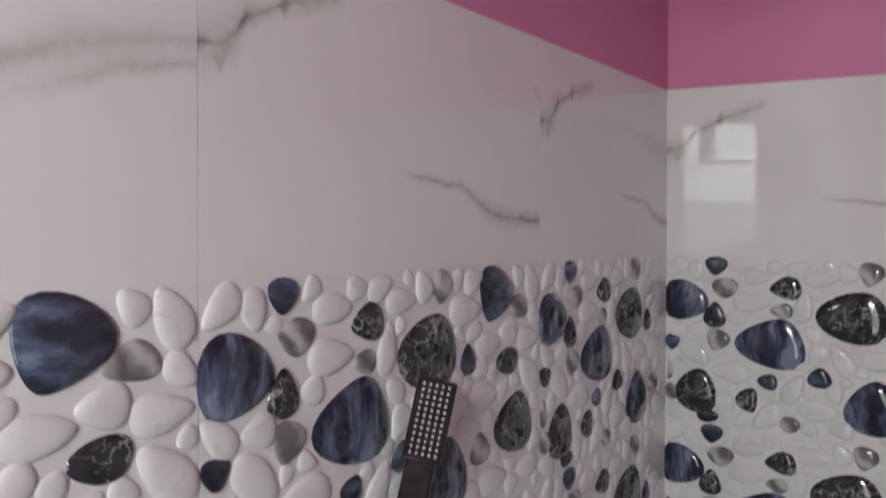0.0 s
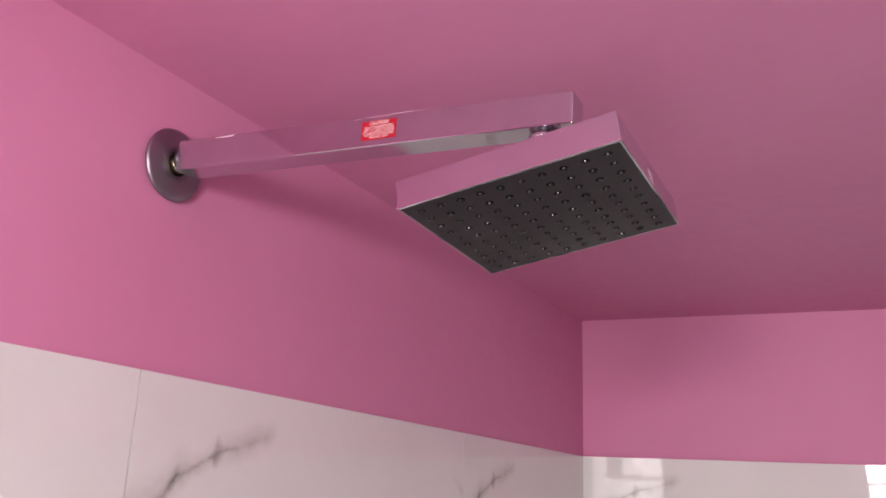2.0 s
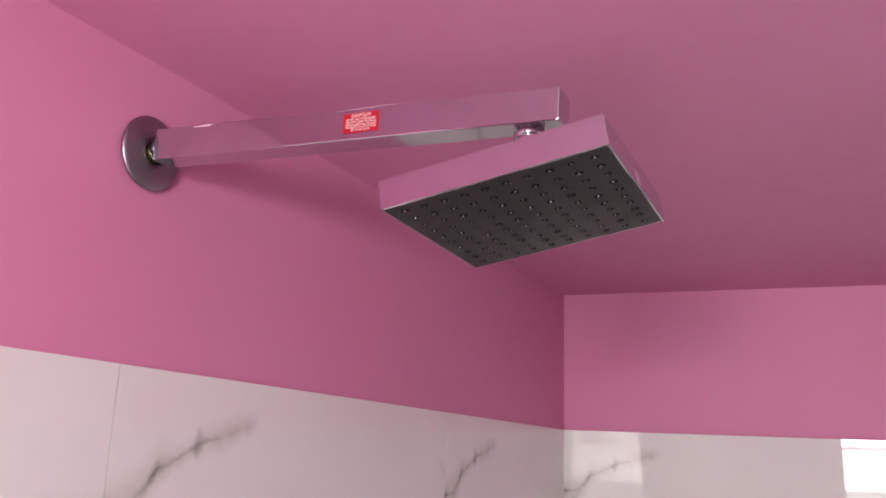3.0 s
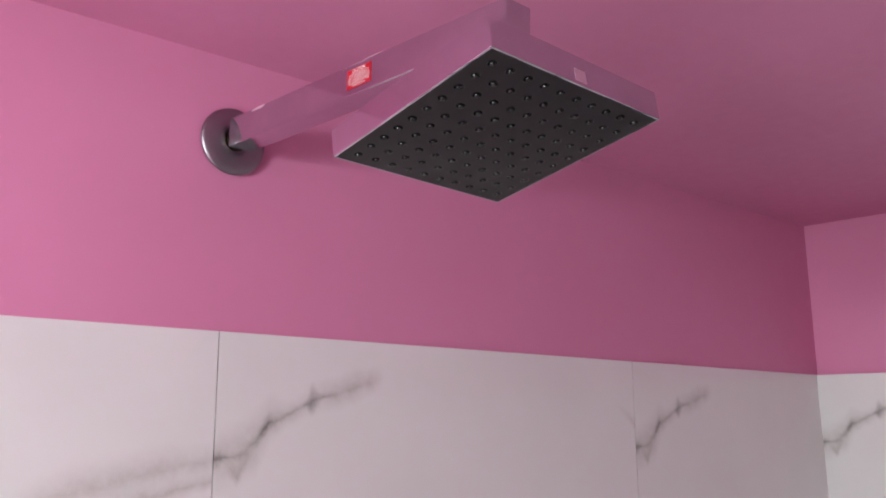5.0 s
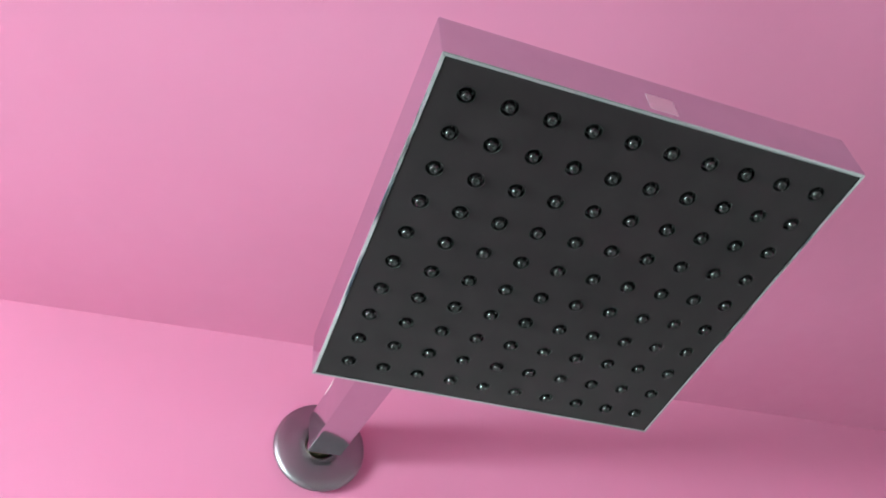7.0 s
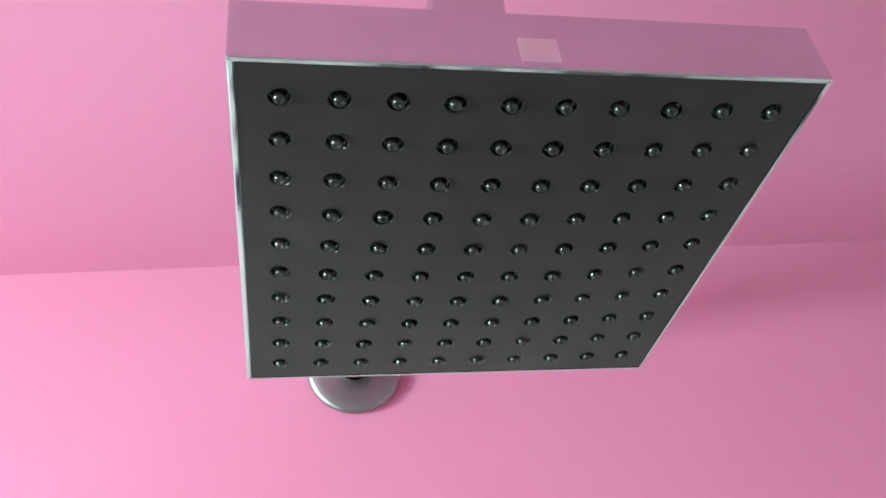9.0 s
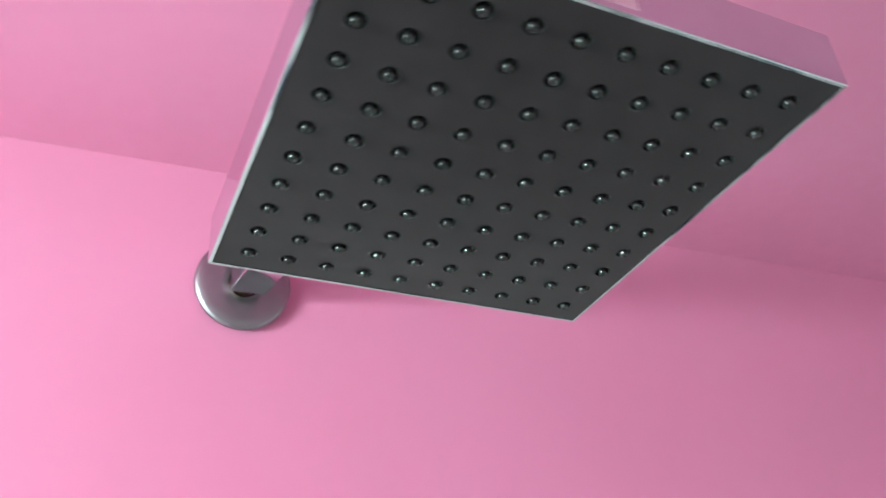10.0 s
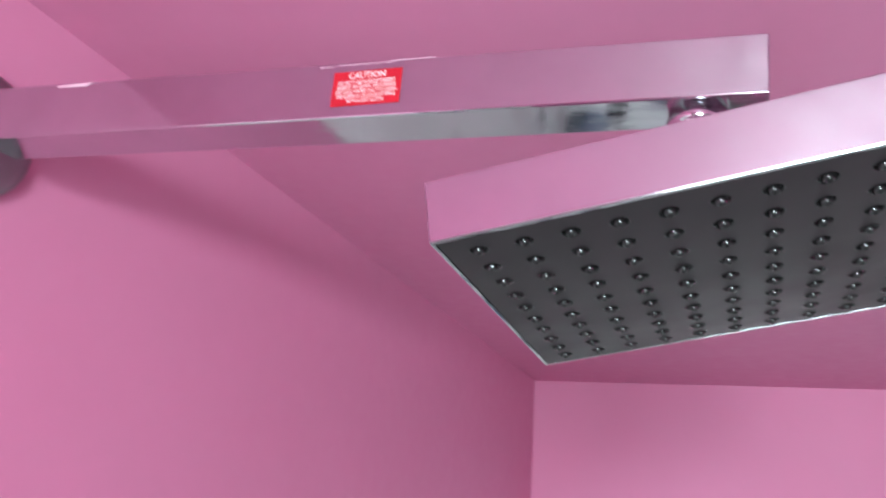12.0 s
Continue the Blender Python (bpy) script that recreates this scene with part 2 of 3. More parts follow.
SCRAP = plastic("pale_plastic_film", (0.66, 0.42, 0.51), 0.45, 0.1, spec=0.3)
BLACK = plastic("black_gloss_plastic", (0.012, 0.010, 0.010), 0.12, 0.3, 0.3)
PALE = plastic("pale_silicone", (0.42, 0.41, 0.40), 0.5, 0.05)
GROUT = plastic("pale_grout", (0.50, 0.47, 0.45), 0.85, 0.25)
WHITE_FRAME = plastic("white_window_frame", (0.75, 0.75, 0.74), 0.35, 0.05)
FLOOR = plastic("pale_floor_tile", (0.42, 0.41, 0.40), 0.3, 0.15)
LOWER = plastic("plain_wall_tile", (0.82, 0.815, 0.80), 0.18, 0.06)
EARTH = plastic("bare_ground", (0.22, 0.19, 0.15), 0.9, 0.4)


# ---- mesh helpers ----
def mesh_from(bm, name, material, smooth=False):
    me = bpy.data.meshes.new(name)
    bm.normal_update()
    bm.to_mesh(me)
    bm.free()
    me.materials.append(material)
    if smooth:
        me.polygons.foreach_set("use_smooth", [True] * len(me.polygons))
    return me


def part(name, bm, material, parent, label="", m=None, smooth=False):
    me = bm if isinstance(bm, bpy.types.Mesh) else mesh_from(bm, name, material, smooth)
    ob = new(name, me)
    ob.parent = parent
    if m is not None:
        ob.matrix_basis = m
    if label:
        tagged(ob, label=label)
    return ob


def box(lo, hi, bevel=0.0, segments=2):
    bm = bmesh.new()
    bmesh.ops.create_cube(bm, size=1)
    size = [h - l for l, h in zip(lo, hi)]
    bmesh.ops.transform(bm, verts=bm.verts, matrix=Matrix.LocRotScale([(l + h) / 2 for l, h in zip(lo, hi)], None, size))
    if bevel:
        bmesh.ops.bevel(bm, geom=bm.edges[:], offset=bevel, segments=segments, affect="EDGES", profile=0.5)
    return bm


def revolve(profile, segments=32):
    """A solid of rings (radius, height) about local z."""
    bm = bmesh.new()
    rings = []
    for r, h in profile:
        if r < 1e-6:
            rings.append([bm.verts.new((0, 0, h))])
        else:
            rings.append([bm.verts.new((r * math.cos(2 * math.pi * i / segments), r * math.sin(2 * math.pi * i / segments), h)) for i in range(segments)])
    for a, b in zip(rings, rings[1:]):
        for i in range(segments):
            j = (i + 1) % segments
            if len(a) == 1 and len(b) > 1:
                bm.faces.new((a[0], b[i], b[j]))
            elif len(b) == 1 and len(a) > 1:
                bm.faces.new((a[i], a[j], b[0]))
            elif len(a) > 1:
                bm.faces.new((a[i], a[j], b[j], b[i]))
    bmesh.ops.recalc_face_normals(bm, faces=bm.faces)
    return bm


def joined(*bms):
    out = bmesh.new()
    for b in bms:
        tmp = bpy.data.meshes.new("tmp")
        b.to_mesh(tmp)
        b.free()
        out.from_mesh(tmp)
        bpy.data.meshes.remove(tmp)
    return out


def structure(name, bm, material, label, category):
    return tagged(new(name, mesh_from(bm, name, material)), label=label, category=category, kind="structure")


# ---- room shell ----
W = 0.15
ground = structure("ground", box((-400, -400, -0.9), (400, 400, -0.6)), EARTH, "bare brown earth outside the bathroom", "ground")
floor = structure("floor", box((-W, -ROOM_L - W, -0.2), (ROOM_W + W, W, 0)), FLOOR, "pale tiled bathroom floor under the shower", "floor")
slab = box((-W, -ROOM_L - W, CEIL), (ROOM_W + W, W, CEIL + 0.15))
for v in slab.verts:
    v.co.z -= 0.023 * v.co.x
ceiling = structure("ceiling", slab, PINK_CEIL, "matt pink painted low ceiling slab", "ceiling")
wall_west = structure("wall_west", box((-W, -ROOM_L, 0), (-0.003, 0.003, CEIL + 0.02)), PINK, "pink painted wall above marble and pebble tiles", "wall")
wall_north = structure("wall_north", box((-W, 0.003, 0), (ROOM_W + W, W, CEIL + 0.02)), PINK, "pink painted end wall above white marble tiles", "wall")
wall_east = structure("wall_east", box((ROOM_W, -ROOM_L, 0), (ROOM_W + W, 0.0, CEIL + 0.02)), PINK, "plain pink wall above pale tiles", "wall")
wall_south = structure("wall_south", joined(
    box((-W, -ROOM_L - W, 0), (DOOR[0], -ROOM_L, CEIL + 0.02)),
    box((DOOR[1], -ROOM_L - W, 0), (ROOM_W + W, -ROOM_L, CEIL + 0.02)),
    box((DOOR[0], -ROOM_L - W, DOOR[2]), (DOOR[1], -ROOM_L, CEIL + 0.02))), PINK, "plain pink wall with a narrow open doorway", "wall")
door = tagged(new("door_1"), label="narrow open doorway with a white frame and fanlight", category="doorway", kind="structure")
door.location = (DOOR[0], -ROOM_L - 0.07, 0)
dw, dh = DOOR[1] - DOOR[0], DOOR[2]
for lo, hi in (((0, 0, 0), (0.025, 0.04, dh - 0.025)), ((dw - 0.025, 0, 0), (dw, 0.04, dh - 0.025)), ((0, 0, dh - 0.025), (dw, 0.04, dh))):
    part("door_frame", box(lo, hi, 0.003), WHITE_FRAME, door)
part("mullion", box((0.205, 0.004, SKYLINE + 0.012), (0.27, 0.036, dh - 0.025), 0.003), WHITE_FRAME, door)
part("transom", box((0.025, 0.004, SKYLINE - 0.002), (dw - 0.025, 0.036, SKYLINE + 0.012), 0.003), WHITE_FRAME, door)


# ---- shower arm and head ----
def basis(origin, ex, ey):
    ex = Vector(ex).normalized()
    ez = ex.cross(Vector(ey)).normalized()
    ey = ez.cross(ex)
    m = Matrix((ex, ey, ez)).transposed().to_4x4()
    m.translation = origin
    return m


shower = tagged(new("overhead_shower"), label="square chrome overhead shower with black spray plate on a wall arm", category="shower")
ARM = basis((0.0, -1.1325, 2.0186), (1.0, 0.036, -0.041), (-0.036, 1.0, 0.0))
FLANGE = Matrix.Translation((0.0, -1.1328, 2.0152)) @ Matrix.Diagonal((1.0, 0.94, 0.94, 1.0))
HEAD = basis((0.3506, -1.1188, 1.9282), (0.9857, 0.0159, 0.1676), (-0.0102, 0.9993, -0.0350))
shower.matrix_basis = Matrix.Translation((0.0, -1.1335, 2.0150))
INV = shower.matrix_basis.inverted()
ALONG_X = INV @ FLANGE @ pose(0, 0, 0, 0, 90, 0)

AH = 0.0122
tube = box((0.0150, -AH, -AH), (0.3748, AH, AH), 0.0008, 3)
for v in tube.verts:
    v.co.z *= 1.125 - 0.125 * v.co.x / 0.3748
arm = part("arm", tube, CHROME, shower, "square polished chrome arm", INV @ ARM)
part("flange", revolve([(0.0100, 0.0005), (0.0350, 0.0), (0.0355, 0.0012), (0.0350, 0.0027), (0.0325, 0.0042), (0.027, 0.0053), (0.018, 0.0060), (0.0125, 0.0060), (0.0112, 0.0052), (0.0105, 0.002), (0.0100, 0.0005)], 48), DULL_CHROME, shower, "round dull chrome wall flange", ALONG_X, True)
neck = []
for i in range(4):
    neck += [(0.0080, i * 0.0022), (0.0092, i * 0.0022 + 0.0011)]
part("threaded_neck", revolve([(0.0, 0.0)] + neck + [(0.0080, 0.0092), (0.0, 0.0092)], 24), BRASS, shower, "brass threaded inlet", ALONG_X, True)
part("sleeve", revolve([(0.0, 0.0085), (0.0098, 0.0085), (0.0106, 0.0092), (0.0106, 0.0180), (0.0, 0.0180)], 32), CHROME, shower, "short chrome sleeve", INV @ ARM @ pose(0, 0, 0, 0, 90, 0), True)
scrap = box((0.056, -AH - 0.0002, 0.0112), (0.077, -AH + 0.0001, 0.0131))
for v in scrap.verts:
    if v.co.x < 0.06:
        v.co.z = 0.0122 if v.co.z > 0.012 else 0.0116
    elif v.co.z < 0.012:
        v.co.x -= 0.004
part("film_scrap", scrap, SCRAP, shower, "scrap of pale plastic film", INV @ ARM)
collar_profile = [(0.0, 0.0), (0.0108, 0.0), (0.0108, 0.004), (0.0114, 0.0045), (0.0114, 0.0075), (0.0105, 0.008), (0.0105, 0.0095), (0.0116, 0.0105), (0.0116, 0.0165), (0.0108, 0.0175), (0.0095, 0.021), (0.0095, 0.0275), (0.0085, 0.034), (0.0085, 0.056), (0.0, 0.056)]
part("swivel_collar", revolve(collar_profile, 36), CHROME, shower, "ribbed chrome swivel joint", INV @ ARM @ Matrix.Translation((0.350, 0.001, -AH + 0.001)) @ pose(0, 0, 0, 180, 0, 0), True)


def head_shell():
    half, thick = 0.0761, 0.0206
    bm = box((-half, -half, 0), (half, half, thick))
    up = [e for e in bm.edges if abs(e.verts[0].co.z - e.verts[1].co.z) > 0.01]
    bmesh.ops.bevel(bm, geom=up, offset=0.0006, segments=3, affect="EDGES", profile=0.5)
    rim = [e for e in bm.edges if abs(e.verts[0].co.z - e.verts[1].co.z) < 1e-6]
    bmesh.ops.bevel(bm, geom=rim, offset=0.0005, segments=2, affect="EDGES", profile=0.5)
    bm.normal_update()
    bottom = min(bm.faces, key=lambda f: f.calc_center_median().z - f.calc_area() * 100)
    bmesh.ops.inset_region(bm, faces=[bottom], thickness=0.0009, depth=0)
    bmesh.ops.inset_region(bm, faces=[bottom], thickness=0.0003, depth=-0.0024)
    return bm


head = part("head", head_shell(), CHROME, shower, "flat square chrome shower head", INV @ HEAD)
PITCH, N = 0.01425, 16
HALF, BULGE = 0.0744, 0.0032


def sag(x, y):
    """How far the thin spray plate bulges out below its rim."""
    return -0.0001 - BULGE * (1 - (x / HALF) ** 2) * (1 - (y / HALF) ** 2)


def perforated_plate(half, cup):
    """A square plate whose lower face has one round hole for every nozzle."""
    bm = bmesh.new()
    seen = {}

    def at(x, y, z):
        key = (round(x * 1e6), round(y * 1e6), round(z * 1e6))
        if key not in seen:
            seen[key] = bm.verts.new((x, y, z))
        return seen[key]

    cuts = [-half] + [(i - 4) * PITCH for i in range(9)] + [half]
    for i in range(10):
        for j in range(10):
            cx, cy = (i - 4.5) * PITCH, (j - 4.5) * PITCH
            x0, x1, y0, y1 = cuts[i], cuts[i + 1], cuts[j], cuts[j + 1]
            rim, edge = [], []
            for k in range(N):
                a = 2 * math.pi * (k + 0.5) / N - math.pi / 4 - math.pi / N
                c, d = math.cos(a), math.sin(a)
                rim.append(at(cx + cup * c, cy + cup * d, 0.0003))
                m = max(abs(c), abs(d))
                px, py = c / m, d / m
                edge.append(at((x0 + x1) / 2 + px * (x1 - x0) / 2, (y0 + y1) / 2 + py * (y1 - y0) / 2, 0.0003))
            for k in range(N):
                n = (k + 1) % N
                bm.faces.new((edge[k], edge[n], rim[n], rim[k]))
    for v in bm.verts:
        v.co.z += sag(v.co.x, v.co.y)
    top = [at(sx * half, sy * half, 0.0026) for sx, sy in ((-1, -1), (1, -1), (1, 1), (-1, 1))]
    bm.faces.new(top)
    bmesh.ops.recalc_face_normals(bm, faces=bm.faces)
    for f in bm.faces:
        if f.calc_center_median().z < 0.001 and f.normal.z > 0:
            f.normal_flip()
    return bm


plate = part("spray_plate", perforated_plate(HALF, 0.0030), RUBBER, head, "matt black bulging spray plate", smooth=True)
def nozzle_pose(x, y):
    e = 0.001
    out = Vector(((sag(x + e, y) - sag(x - e, y)) / (2 * e), (sag(x, y + e) - sag(x, y - e)) / (2 * e), -1))
    return Matrix.Translation((x, y, sag(x, y) + 0.0002)) @ Vector((0, 0, -1)).rotation_difference(out).to_matrix().to_4x4()


noz = mesh_from(revolve([(0.0032, 0.0001), (0.0030, 0.0), (0.0028, 0.0004), (0.0027, 0.0018), (0.0020, 0.0020), (0.0018, 0.0017), (0.0017, 0.0002), (0.0016, -0.0006), (0.0013, -0.0011), (0.0009, -0.0013), (0.0006, -0.0010), (0.0, -0.0007)], 16), "nozzle", NOZZLE, True)
tilt = random.Random(11)
for i in range(10):
    for j in range(10):
        part("nozzle", noz, NOZZLE, head, m=nozzle_pose((i - 4.5) * PITCH, (j - 4.5) * PITCH) @ pose(0, 0, 0, tilt.uniform(-7, 7), tilt.uniform(-7, 7), tilt.uniform(0, 360)))
part("tape_label", box((0.0757, -0.0065, 0.0025), (0.0762, 0.0035, 0.0108)), FILM, head, "small pale tape square")

# caution sticker on the side of the arm, with its printed lines
STICK = INV @ ARM @ Matrix.Translation((0.2188, -AH, 0.0006)) @ pose(0, 0, 0, 90, -1.2, 0)
sticker = part("caution_sticker", box((-0.0154, -0.0080, -0.0001), (0.0154, 0.0080, 0.0002)), RED, shower, "red caution sticker with white lettering", STICK)


def lettering(text, size, x, y, width):
    cu = bpy.data.curves.new("print", "FONT")
    cu.body, cu.size, cu.align_x, cu.resolution_u, cu.offset = text, size, "CENTER", 2, size * 0.02
    ob = bpy.data.objects.new("print", cu)
    scene.collection.objects.link(ob)
    me = bpy.data.meshes.new_from_object(ob.evaluated_get(bpy.context.evaluated_depsgraph_get()))
    bpy.data.objects.remove(ob)
    me.materials.clear()
    me.materials.append(INK)
    xs = [v.co.x for v in me.vertices]
    k = width / (max(xs) - min(xs))
    me.transform(Matrix.Diagonal((k, 1, 1, 1)))
    return part("lettering", me, INK, sticker, m=Matrix.Translation((x, y, 0.0004)))


for text, size, y, width in (("CAUTION", 0.0042, 0.0050, 0.0165), ("DO NOT USE ACID/DETERGENT", 0.0026, 0.0021, 0.0255), ("AGENTS TO CLEAN THE SURFACE", 0.0026, -0.0003, 0.0265), ("USE PLAIN WATER ONLY TO CLEAN", 0.0026, -0.0027, 0.0275), ("THE SURFACE OF YOUR FITTINGS", 0.0026, -0.0051, 0.0265), ("WITH A SOFT CLOTH", 0.0026, -0.0075, 0.0165)):
    lettering(text, size * 0.92, 0.0, y * 0.9, width)
for x, wide, z in ((0.205, 0.024, 0.0117), (0.228, 0.020, 0.0124), (0.196, 0.006, 0.0112)):
    part("glue_mark", box((x, -AH - 0.0001, z), (x + wide, -AH + 0.0001, z + 0.00022)), FILM, shower, "thin pale glue mark", INV @ ARM)

# ---- hand shower on the west wall ----
hand_shower = tagged(new("handheld_shower"), label="slim black rectangular handheld shower with pale nozzle grid", category="hand shower")
HS = basis((0.055, -0.862, 1.402), (0.80, 0.58, 0.10), (-0.16, 0.16, 1.0)) @ pose(0, 0, 0, 0, 0, -18)
hand_shower.matrix_basis = HS


def bar(half_w, z0, z1, y0, y1, bevel):
    return box((-half_w, y0, z0), (half_w, y1, z1), bevel, 3)


part("spray_head", bar(0.0215, -0.016, 0.0, -0.088, 0.0, 0.003), BLACK, hand_shower, "black rectangular spray head")
part("handle", bar(0.0165, -0.017, -0.002, -0.235, -0.086, 0.004), BLACK, hand_shower, "glossy dark handle")
dot = mesh_from(box((-0.0014, -0.0016, -0.0005), (0.0014, 0.0016, 0.0012), 0.0004, 1), "spray_dot", PALE)
for i in range(5):
    for j in range(12):
        part("spray_dot", dot, PALE, hand_shower, m=Matrix.Translation(((i - 2) * 0.0068, -0.007 - j * 0.0066, 0.0)))
hook_at = HS @ Vector((0, -0.205, -0.012))
hook = tagged(new("wall_hook"), label="black plastic wall hook holding the handheld shower", category="hook")
hook.location = (0, hook_at.y, hook_at.z)
part("back_plate", box((0.0, -0.02, -0.03), (0.008, 0.02, 0.03), 0.003), BLACK, hook)
part("cradle", box((0.006, -0.018, -0.014), (max(hook_at.x, 0.03), 0.018, 0.014), 0.004), BLACK, hook)

# ---- wall tiles: one marble print and one pebble print, repeated ----
LOOK_WEST = Matrix(((0, 0, 1, 0), (1, 0, 0, 0), (0, 1, 0, 0), (0, 0, 0, 1)))
LOOK_NORTH = Matrix(((1, 0, 0, 0), (0, 0, -1, 0), (0, 1, 0, 0), (0, 0, 0, 1)))
GAP = 0.0006

# accent pebbles of the print: across, down from the tile's top, width, height (metres), narrow end (degrees from the right, upwards)
STRIPED = [(0.043, 0.084, 0.091, 0.078, 240), (0.199, 0.154, 0.125, 0.092, 70), (0.372, 0.250, 0.095, 0.095, 80)]
DARK = [(0.100, 0.018, 0.043, 0.036, 270), (0.491, 0.037, 0.086, 0.074, 250), (0.420, 0.116, 0.036, 0.041, 90), (0.018, 0.167, 0.034, 0.030, 30),
        (0.197, 0.224, 0.036, 0.030, 60), (0.285, 0.207, 0.042, 0.037, 90), (0.091, 0.300, 0.042, 0.026, 250)]
SPECKLED = [(0.099, 0.109, 0.043, 0.049, 90), (0.224, 0.052, 0.055, 0.043, 190), (0.334, 0.098, 0.119, 0.091, 70), (0.518, 0.130, 0.058, 0.038, 300),
            (0.067, 0.255, 0.080, 0.085, 80), (0.161, 0.261, 0.040, 0.046, 300), (0.535, 0.215, 0.103, 0.084, 75)]
GREY = [(0.117, 0.058, 0.050, 0.038, 270), (0.218, 0.094, 0.040, 0.028, 180), (0.363, 0.022, 0.042, 0.042, 260), (0.108, 0.155, 0.044, 0.042, 250),
        (0.018, 0.262, 0.033, 0.033, 200), (0.013, 0.219, 0.020, 0.042, 90), (0.238, 0.297, 0.036, 0.030, 20), (0.450, 0.233, 0.048, 0.042, 90), (0.546, 0.058, 0.056, 0.034, 205)]
PRINT = [(kind, *p[:4], 0, p[4]) for kind, group in (("striped", STRIPED), ("dark", DARK), ("speckled", SPECKLED), ("grey", GREY)) for p in group]


def fill_with_white(taken):
    """Pack pale pebbles into what is left of the tile, largest gap first."""
    gx, gy = np.meshgrid(np.arange(0.002, TW, 0.002), np.arange(0.002, TH, 0.002))
    free = np.minimum.reduce([gx, TW - gx, gy, TH - gy]) + 0.0

    def carve(free, p):
        _, u, v, w, h, lean, _ = p
        a = radians(lean)
        dx, dy = gx - u, gy - v
        x, y = dx * math.cos(a) - dy * math.sin(a), dx * math.sin(a) + dy * math.cos(a)
        r = np.hypot(x, y) + 1e-6
        x = np.where(r < 1e-5, 1e-5, x)
        reach = 1 / np.sqrt((x / r / (w / 2)) ** 2 + (y / r / (h / 2)) ** 2)
        return np.minimum(free, r - reach)

    for p in taken:
        free = carve(free, p)
    out = []
    rng = random.Random(5)
    while len(out) < 110:
        k = np.unravel_index(np.argmax(free), free.shape)
        room = free[k]
        if room < 0.0098:
            break
        r = min(room * rng.uniform(0.86, 0.97), rng.uniform(0.016, 0.021))
        u, v, best = gx[k], gy[k], (0, 1.0)
        for lean in range(0, 180, 20):
            a = radians(lean)
            s = 1.0
            while s < 1.75:
                d = r * (s + 0.1) - r * 0.62
                ok = True
                for sg in (-1, 1):
                    uu, vv = u + sg * d * math.cos(a), v - sg * d * math.sin(a)
                    i, j = int(round(vv / 0.002)) - 1, int(round(uu / 0.002)) - 1
                    ok = ok and 0 <= i < free.shape[0] and 0 <= j < free.shape[1] and free[i, j] > r * 0.62
                if not ok:
                    break
                s += 0.1
            if s > best[1]:
                best = (lean, s)
        lean, s = best
        p = ("white", u, v, 2 * r * s, 2 * r, lean, rng.choice((0, 180)))
        out.append(p)
        free = carve(free, p)
    return out


PRINT += fill_with_white(PRINT)


def pebble_mesh(p, seed):
    """A low soft-edged relief with an egg-shaped, slightly uneven outline."""
    kind, u, v, w, h, lean, narrow = p
    rng = random.Random(seed)
    taper, tri, ph = rng.uniform(0.26, 0.42), rng.uniform(0.01, 0.035), rng.uniform(0, 6.28)
    n, q = 24, radians(narrow)
    outline = []
    for i in range(n):
        b = 2 * math.pi * i / n
        k = 1 + tri * math.cos(3 * b - ph)
        x, y = k * math.cos(b), k * math.sin(b) * (1 - taper * math.cos(b))
        outline.append((x * math.cos(q) - y * math.sin(q), x * math.sin(q) + y * math.cos(q)))
    xs, ys = [o[0] for o in outline], [o[1] for o in outline]
    outline = [((x - (max(xs) + min(xs)) / 2) * w / (max(xs) - min(xs)), (y - (max(ys) + min(ys)) / 2) * h / (max(ys) - min(ys))) for x, y in outline]
    tall = min(0.0072, 0.12 * min(w, h) + 0.0006)
    rings = [(1.0, 0.0), (0.965, 0.26), (0.88, 0.56), (0.70, 0.83), (0.42, 0.965)]
    bm = bmesh.new()
    prev = None
    for s, z in rings:
        ring = [bm.verts.new((s * x, s * y, z * tall)) for x, y in outline]
        if prev:
            for i in range(n):
                j = (i + 1) % n
                bm.faces.new((prev[i], prev[j], ring[j], ring[i]))
        prev = ring
    top = bm.verts.new((0, 0, tall))
    for i in range(n):
        bm.faces.new((prev[i], prev[(i + 1) % n], top))
    return mesh_from(bm, "pebble", PEBBLES[kind], True)


PEBBLE_MESHES = [(p, pebble_mesh(p, 100 + i)) for i, p in enumerate(PRINT)]


def tile_body(width, left=0.0):
    return box((left + GAP, 0, -THICK), (left + width - GAP, TH, 0))


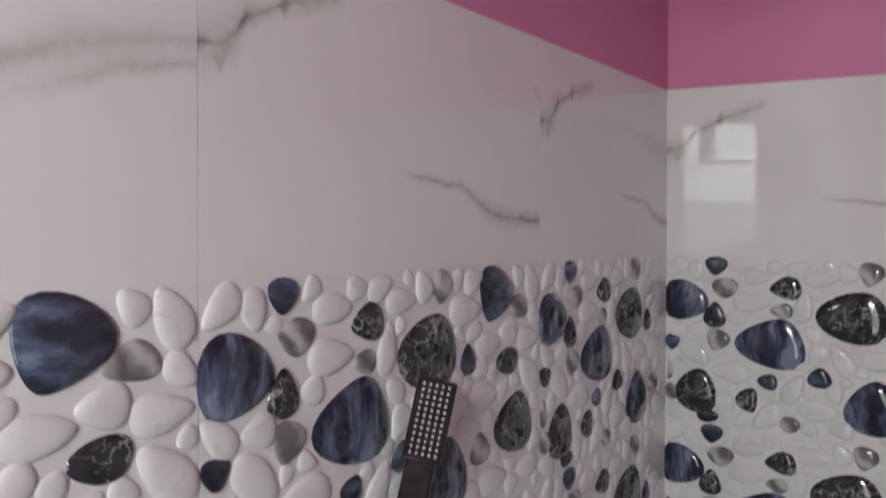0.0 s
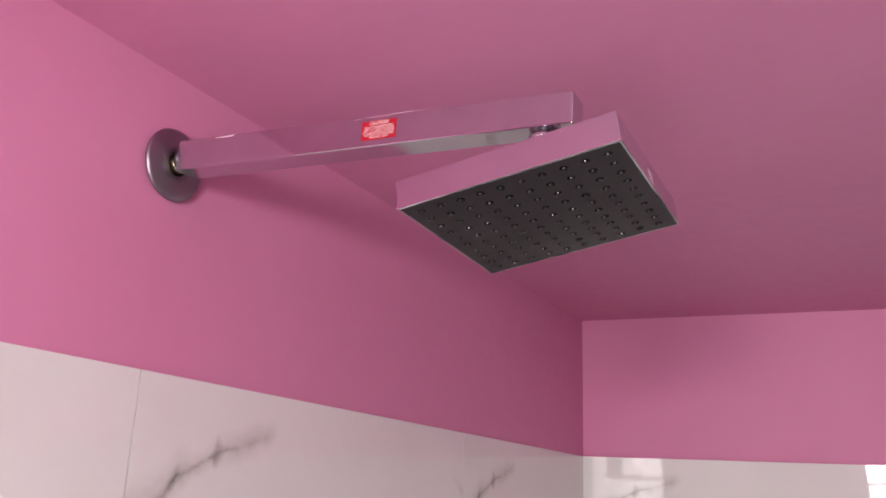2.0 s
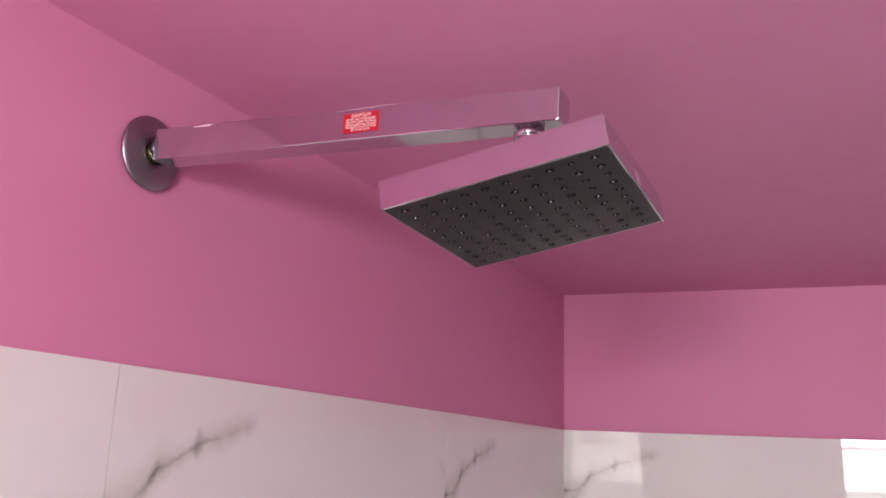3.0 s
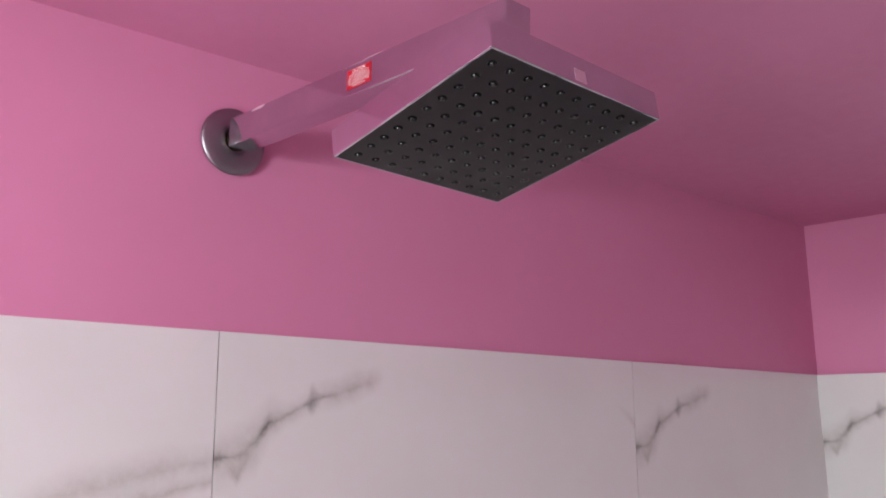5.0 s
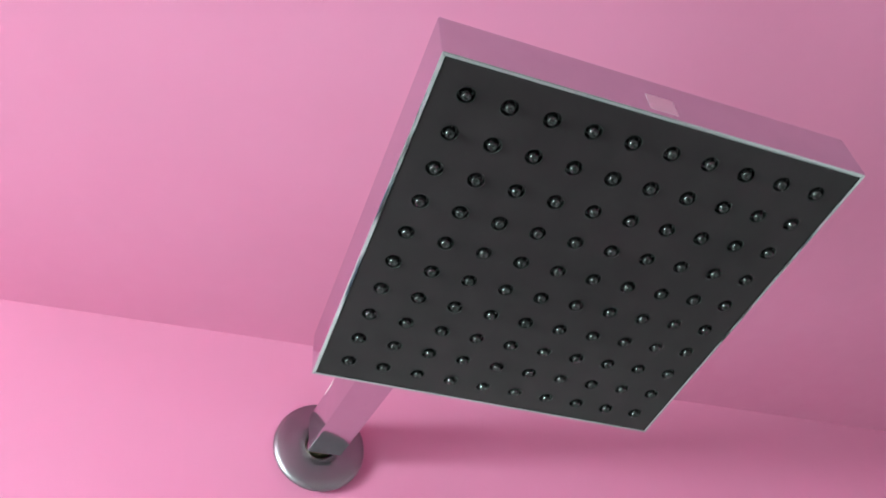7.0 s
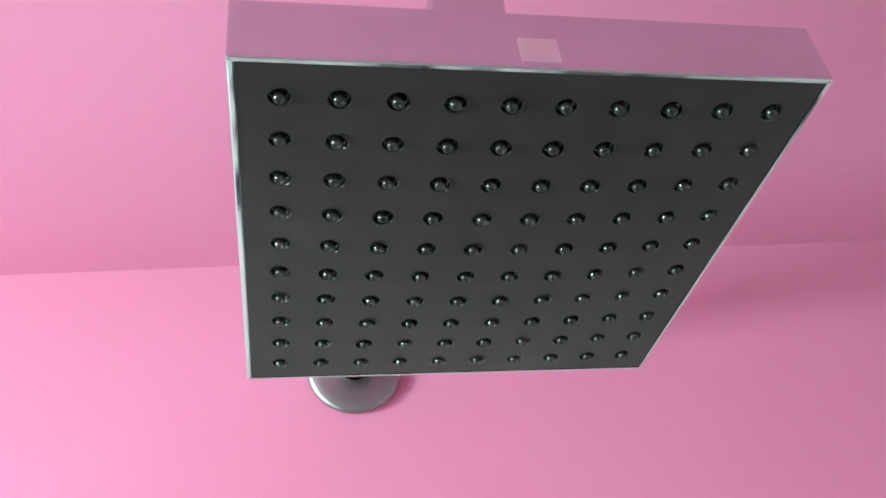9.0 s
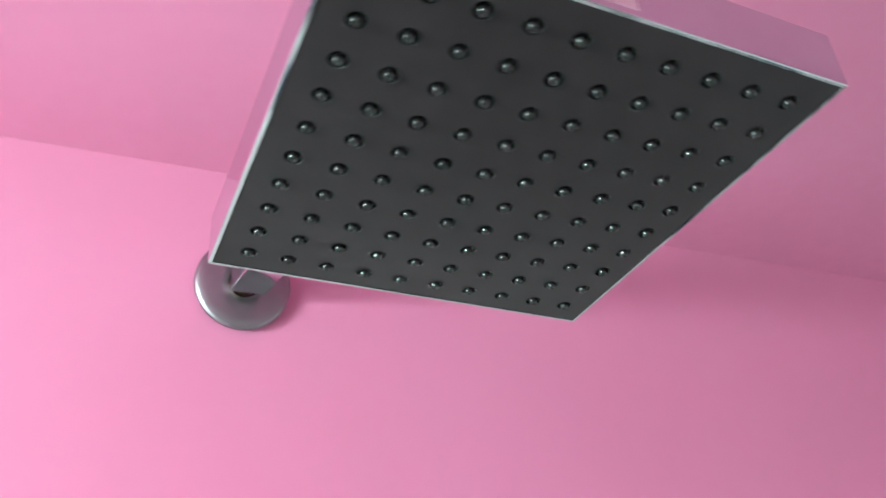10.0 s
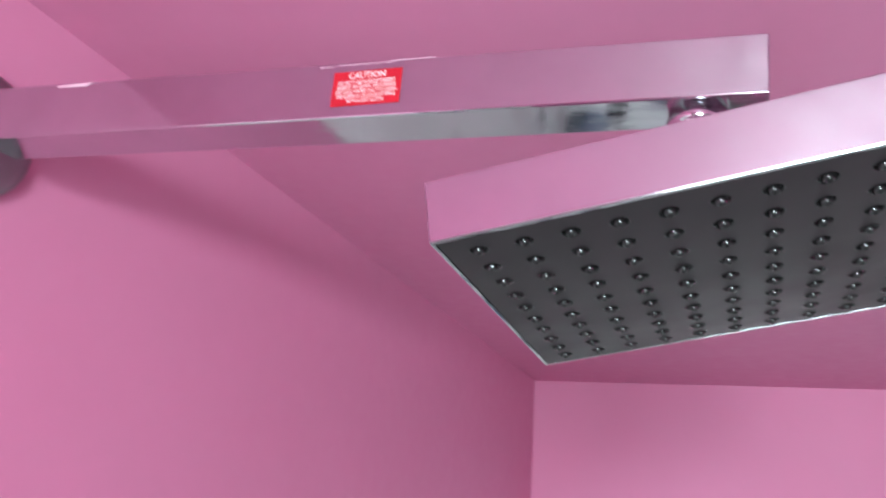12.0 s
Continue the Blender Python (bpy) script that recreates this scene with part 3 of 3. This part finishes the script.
def lay(wall, frame_m, start, row_top, width, pebbled, lean=0.0):
    """One tile whose print begins at start along the wall; width cuts it at the far end; lean brings its top edge forward."""
    m = frame_m @ Matrix.Translation((start, row_top - TH, 0)) @ pose(0, 0, 0, lean)
    t = part("pebble_tile" if pebbled else "marble_tile", tile_body(width), PEBBLE_BASE if pebbled else MARBLE_BAND if start < -1.2 else MARBLE, wall, "glazed tile with raised dark and pale pebbles" if pebbled else "glossy white tile with grey marble veins", m)
    if pebbled:
        for p, me in PEBBLE_MESHES:
            reach = math.hypot(p[3] / 2 * math.cos(radians(p[5])), p[4] / 2 * math.sin(radians(p[5])))
            if p[1] + reach < width + 0.003:
                part("pebble", me, None, t, m=pose(p[1], TH - p[2], -0.0002, 0, 0, p[5]))
    return t


base_m = Nodes("pebble_tile_glaze", GLAZE, 0.12, coat=0.3)
bc = base_m.coords()
base_m.link(base_m.mix(base_m.ramp(base_m.noise(bc, 12, 4), [(0.35, 0.0), (0.75, 1.0)]), (0.79, 0.785, 0.775), (0.73, 0.72, 0.71)), "Base Color")
base_m.bump(base_m.noise(bc, 55, 3), 0.35, 0.003)
PEBBLE_BASE = base_m.mat

for start, width in ((-0.527, 0.527), (-1.137, TW), (-1.747, TW), (-ROOM_L, ROOM_L - 1.747)):
    for row in range(3):
        lay(wall_west, LOOK_WEST, start, TOP - row * TH, width, row > 0)
for start, width in ((0.0, TW), (TW, TW)):
    for row in range(3):
        lay(wall_north, pose(0, 0, TOP, 0, 1.0, 0) @ Matrix.Translation((0, 0, -TOP)) @ LOOK_NORTH, start, TOP - row * TH, width, row > 0, 0 if row else 1.5)
LOW = TOP - 3 * TH
part("plain_tiling", box((2 * TW + 0.002, -0.004, LOW), (ROOM_W - 0.008, 0.003, TOP)), LOWER, wall_north)
part("lower_tiling", box((-0.003, -ROOM_L, 0), (-0.0005, 0, LOW)), LOWER, wall_west)
part("lower_tiling", box((0, 0.0005, 0), (ROOM_W, 0.003, LOW)), LOWER, wall_north)
part("lower_tiling", box((ROOM_W - 0.008, -ROOM_L, 0), (ROOM_W, 0, TOP)), LOWER, wall_east)
for x0, x1 in ((0, DOOR[0] - 0.01), (DOOR[1] + 0.01, ROOM_W - 0.008)):
    part("lower_tiling", box((x0, -ROOM_L, 0), (x1, -ROOM_L + 0.008, TOP)), LOWER, wall_south)
part("grout_bed", box((-0.003, -ROOM_L, LOW), (-0.0022, 0.0, TOP - 0.001)), GROUT, wall_west)
part("corner_grout", box((0.0003, -0.003, LOW), (0.003, -0.0003, TOP - 0.002)), LOWER, wall_north)
part("grout_bed", box((0.0, 0.0022, LOW), (ROOM_W, 0.003, TOP - 0.024)), GROUT, wall_north)
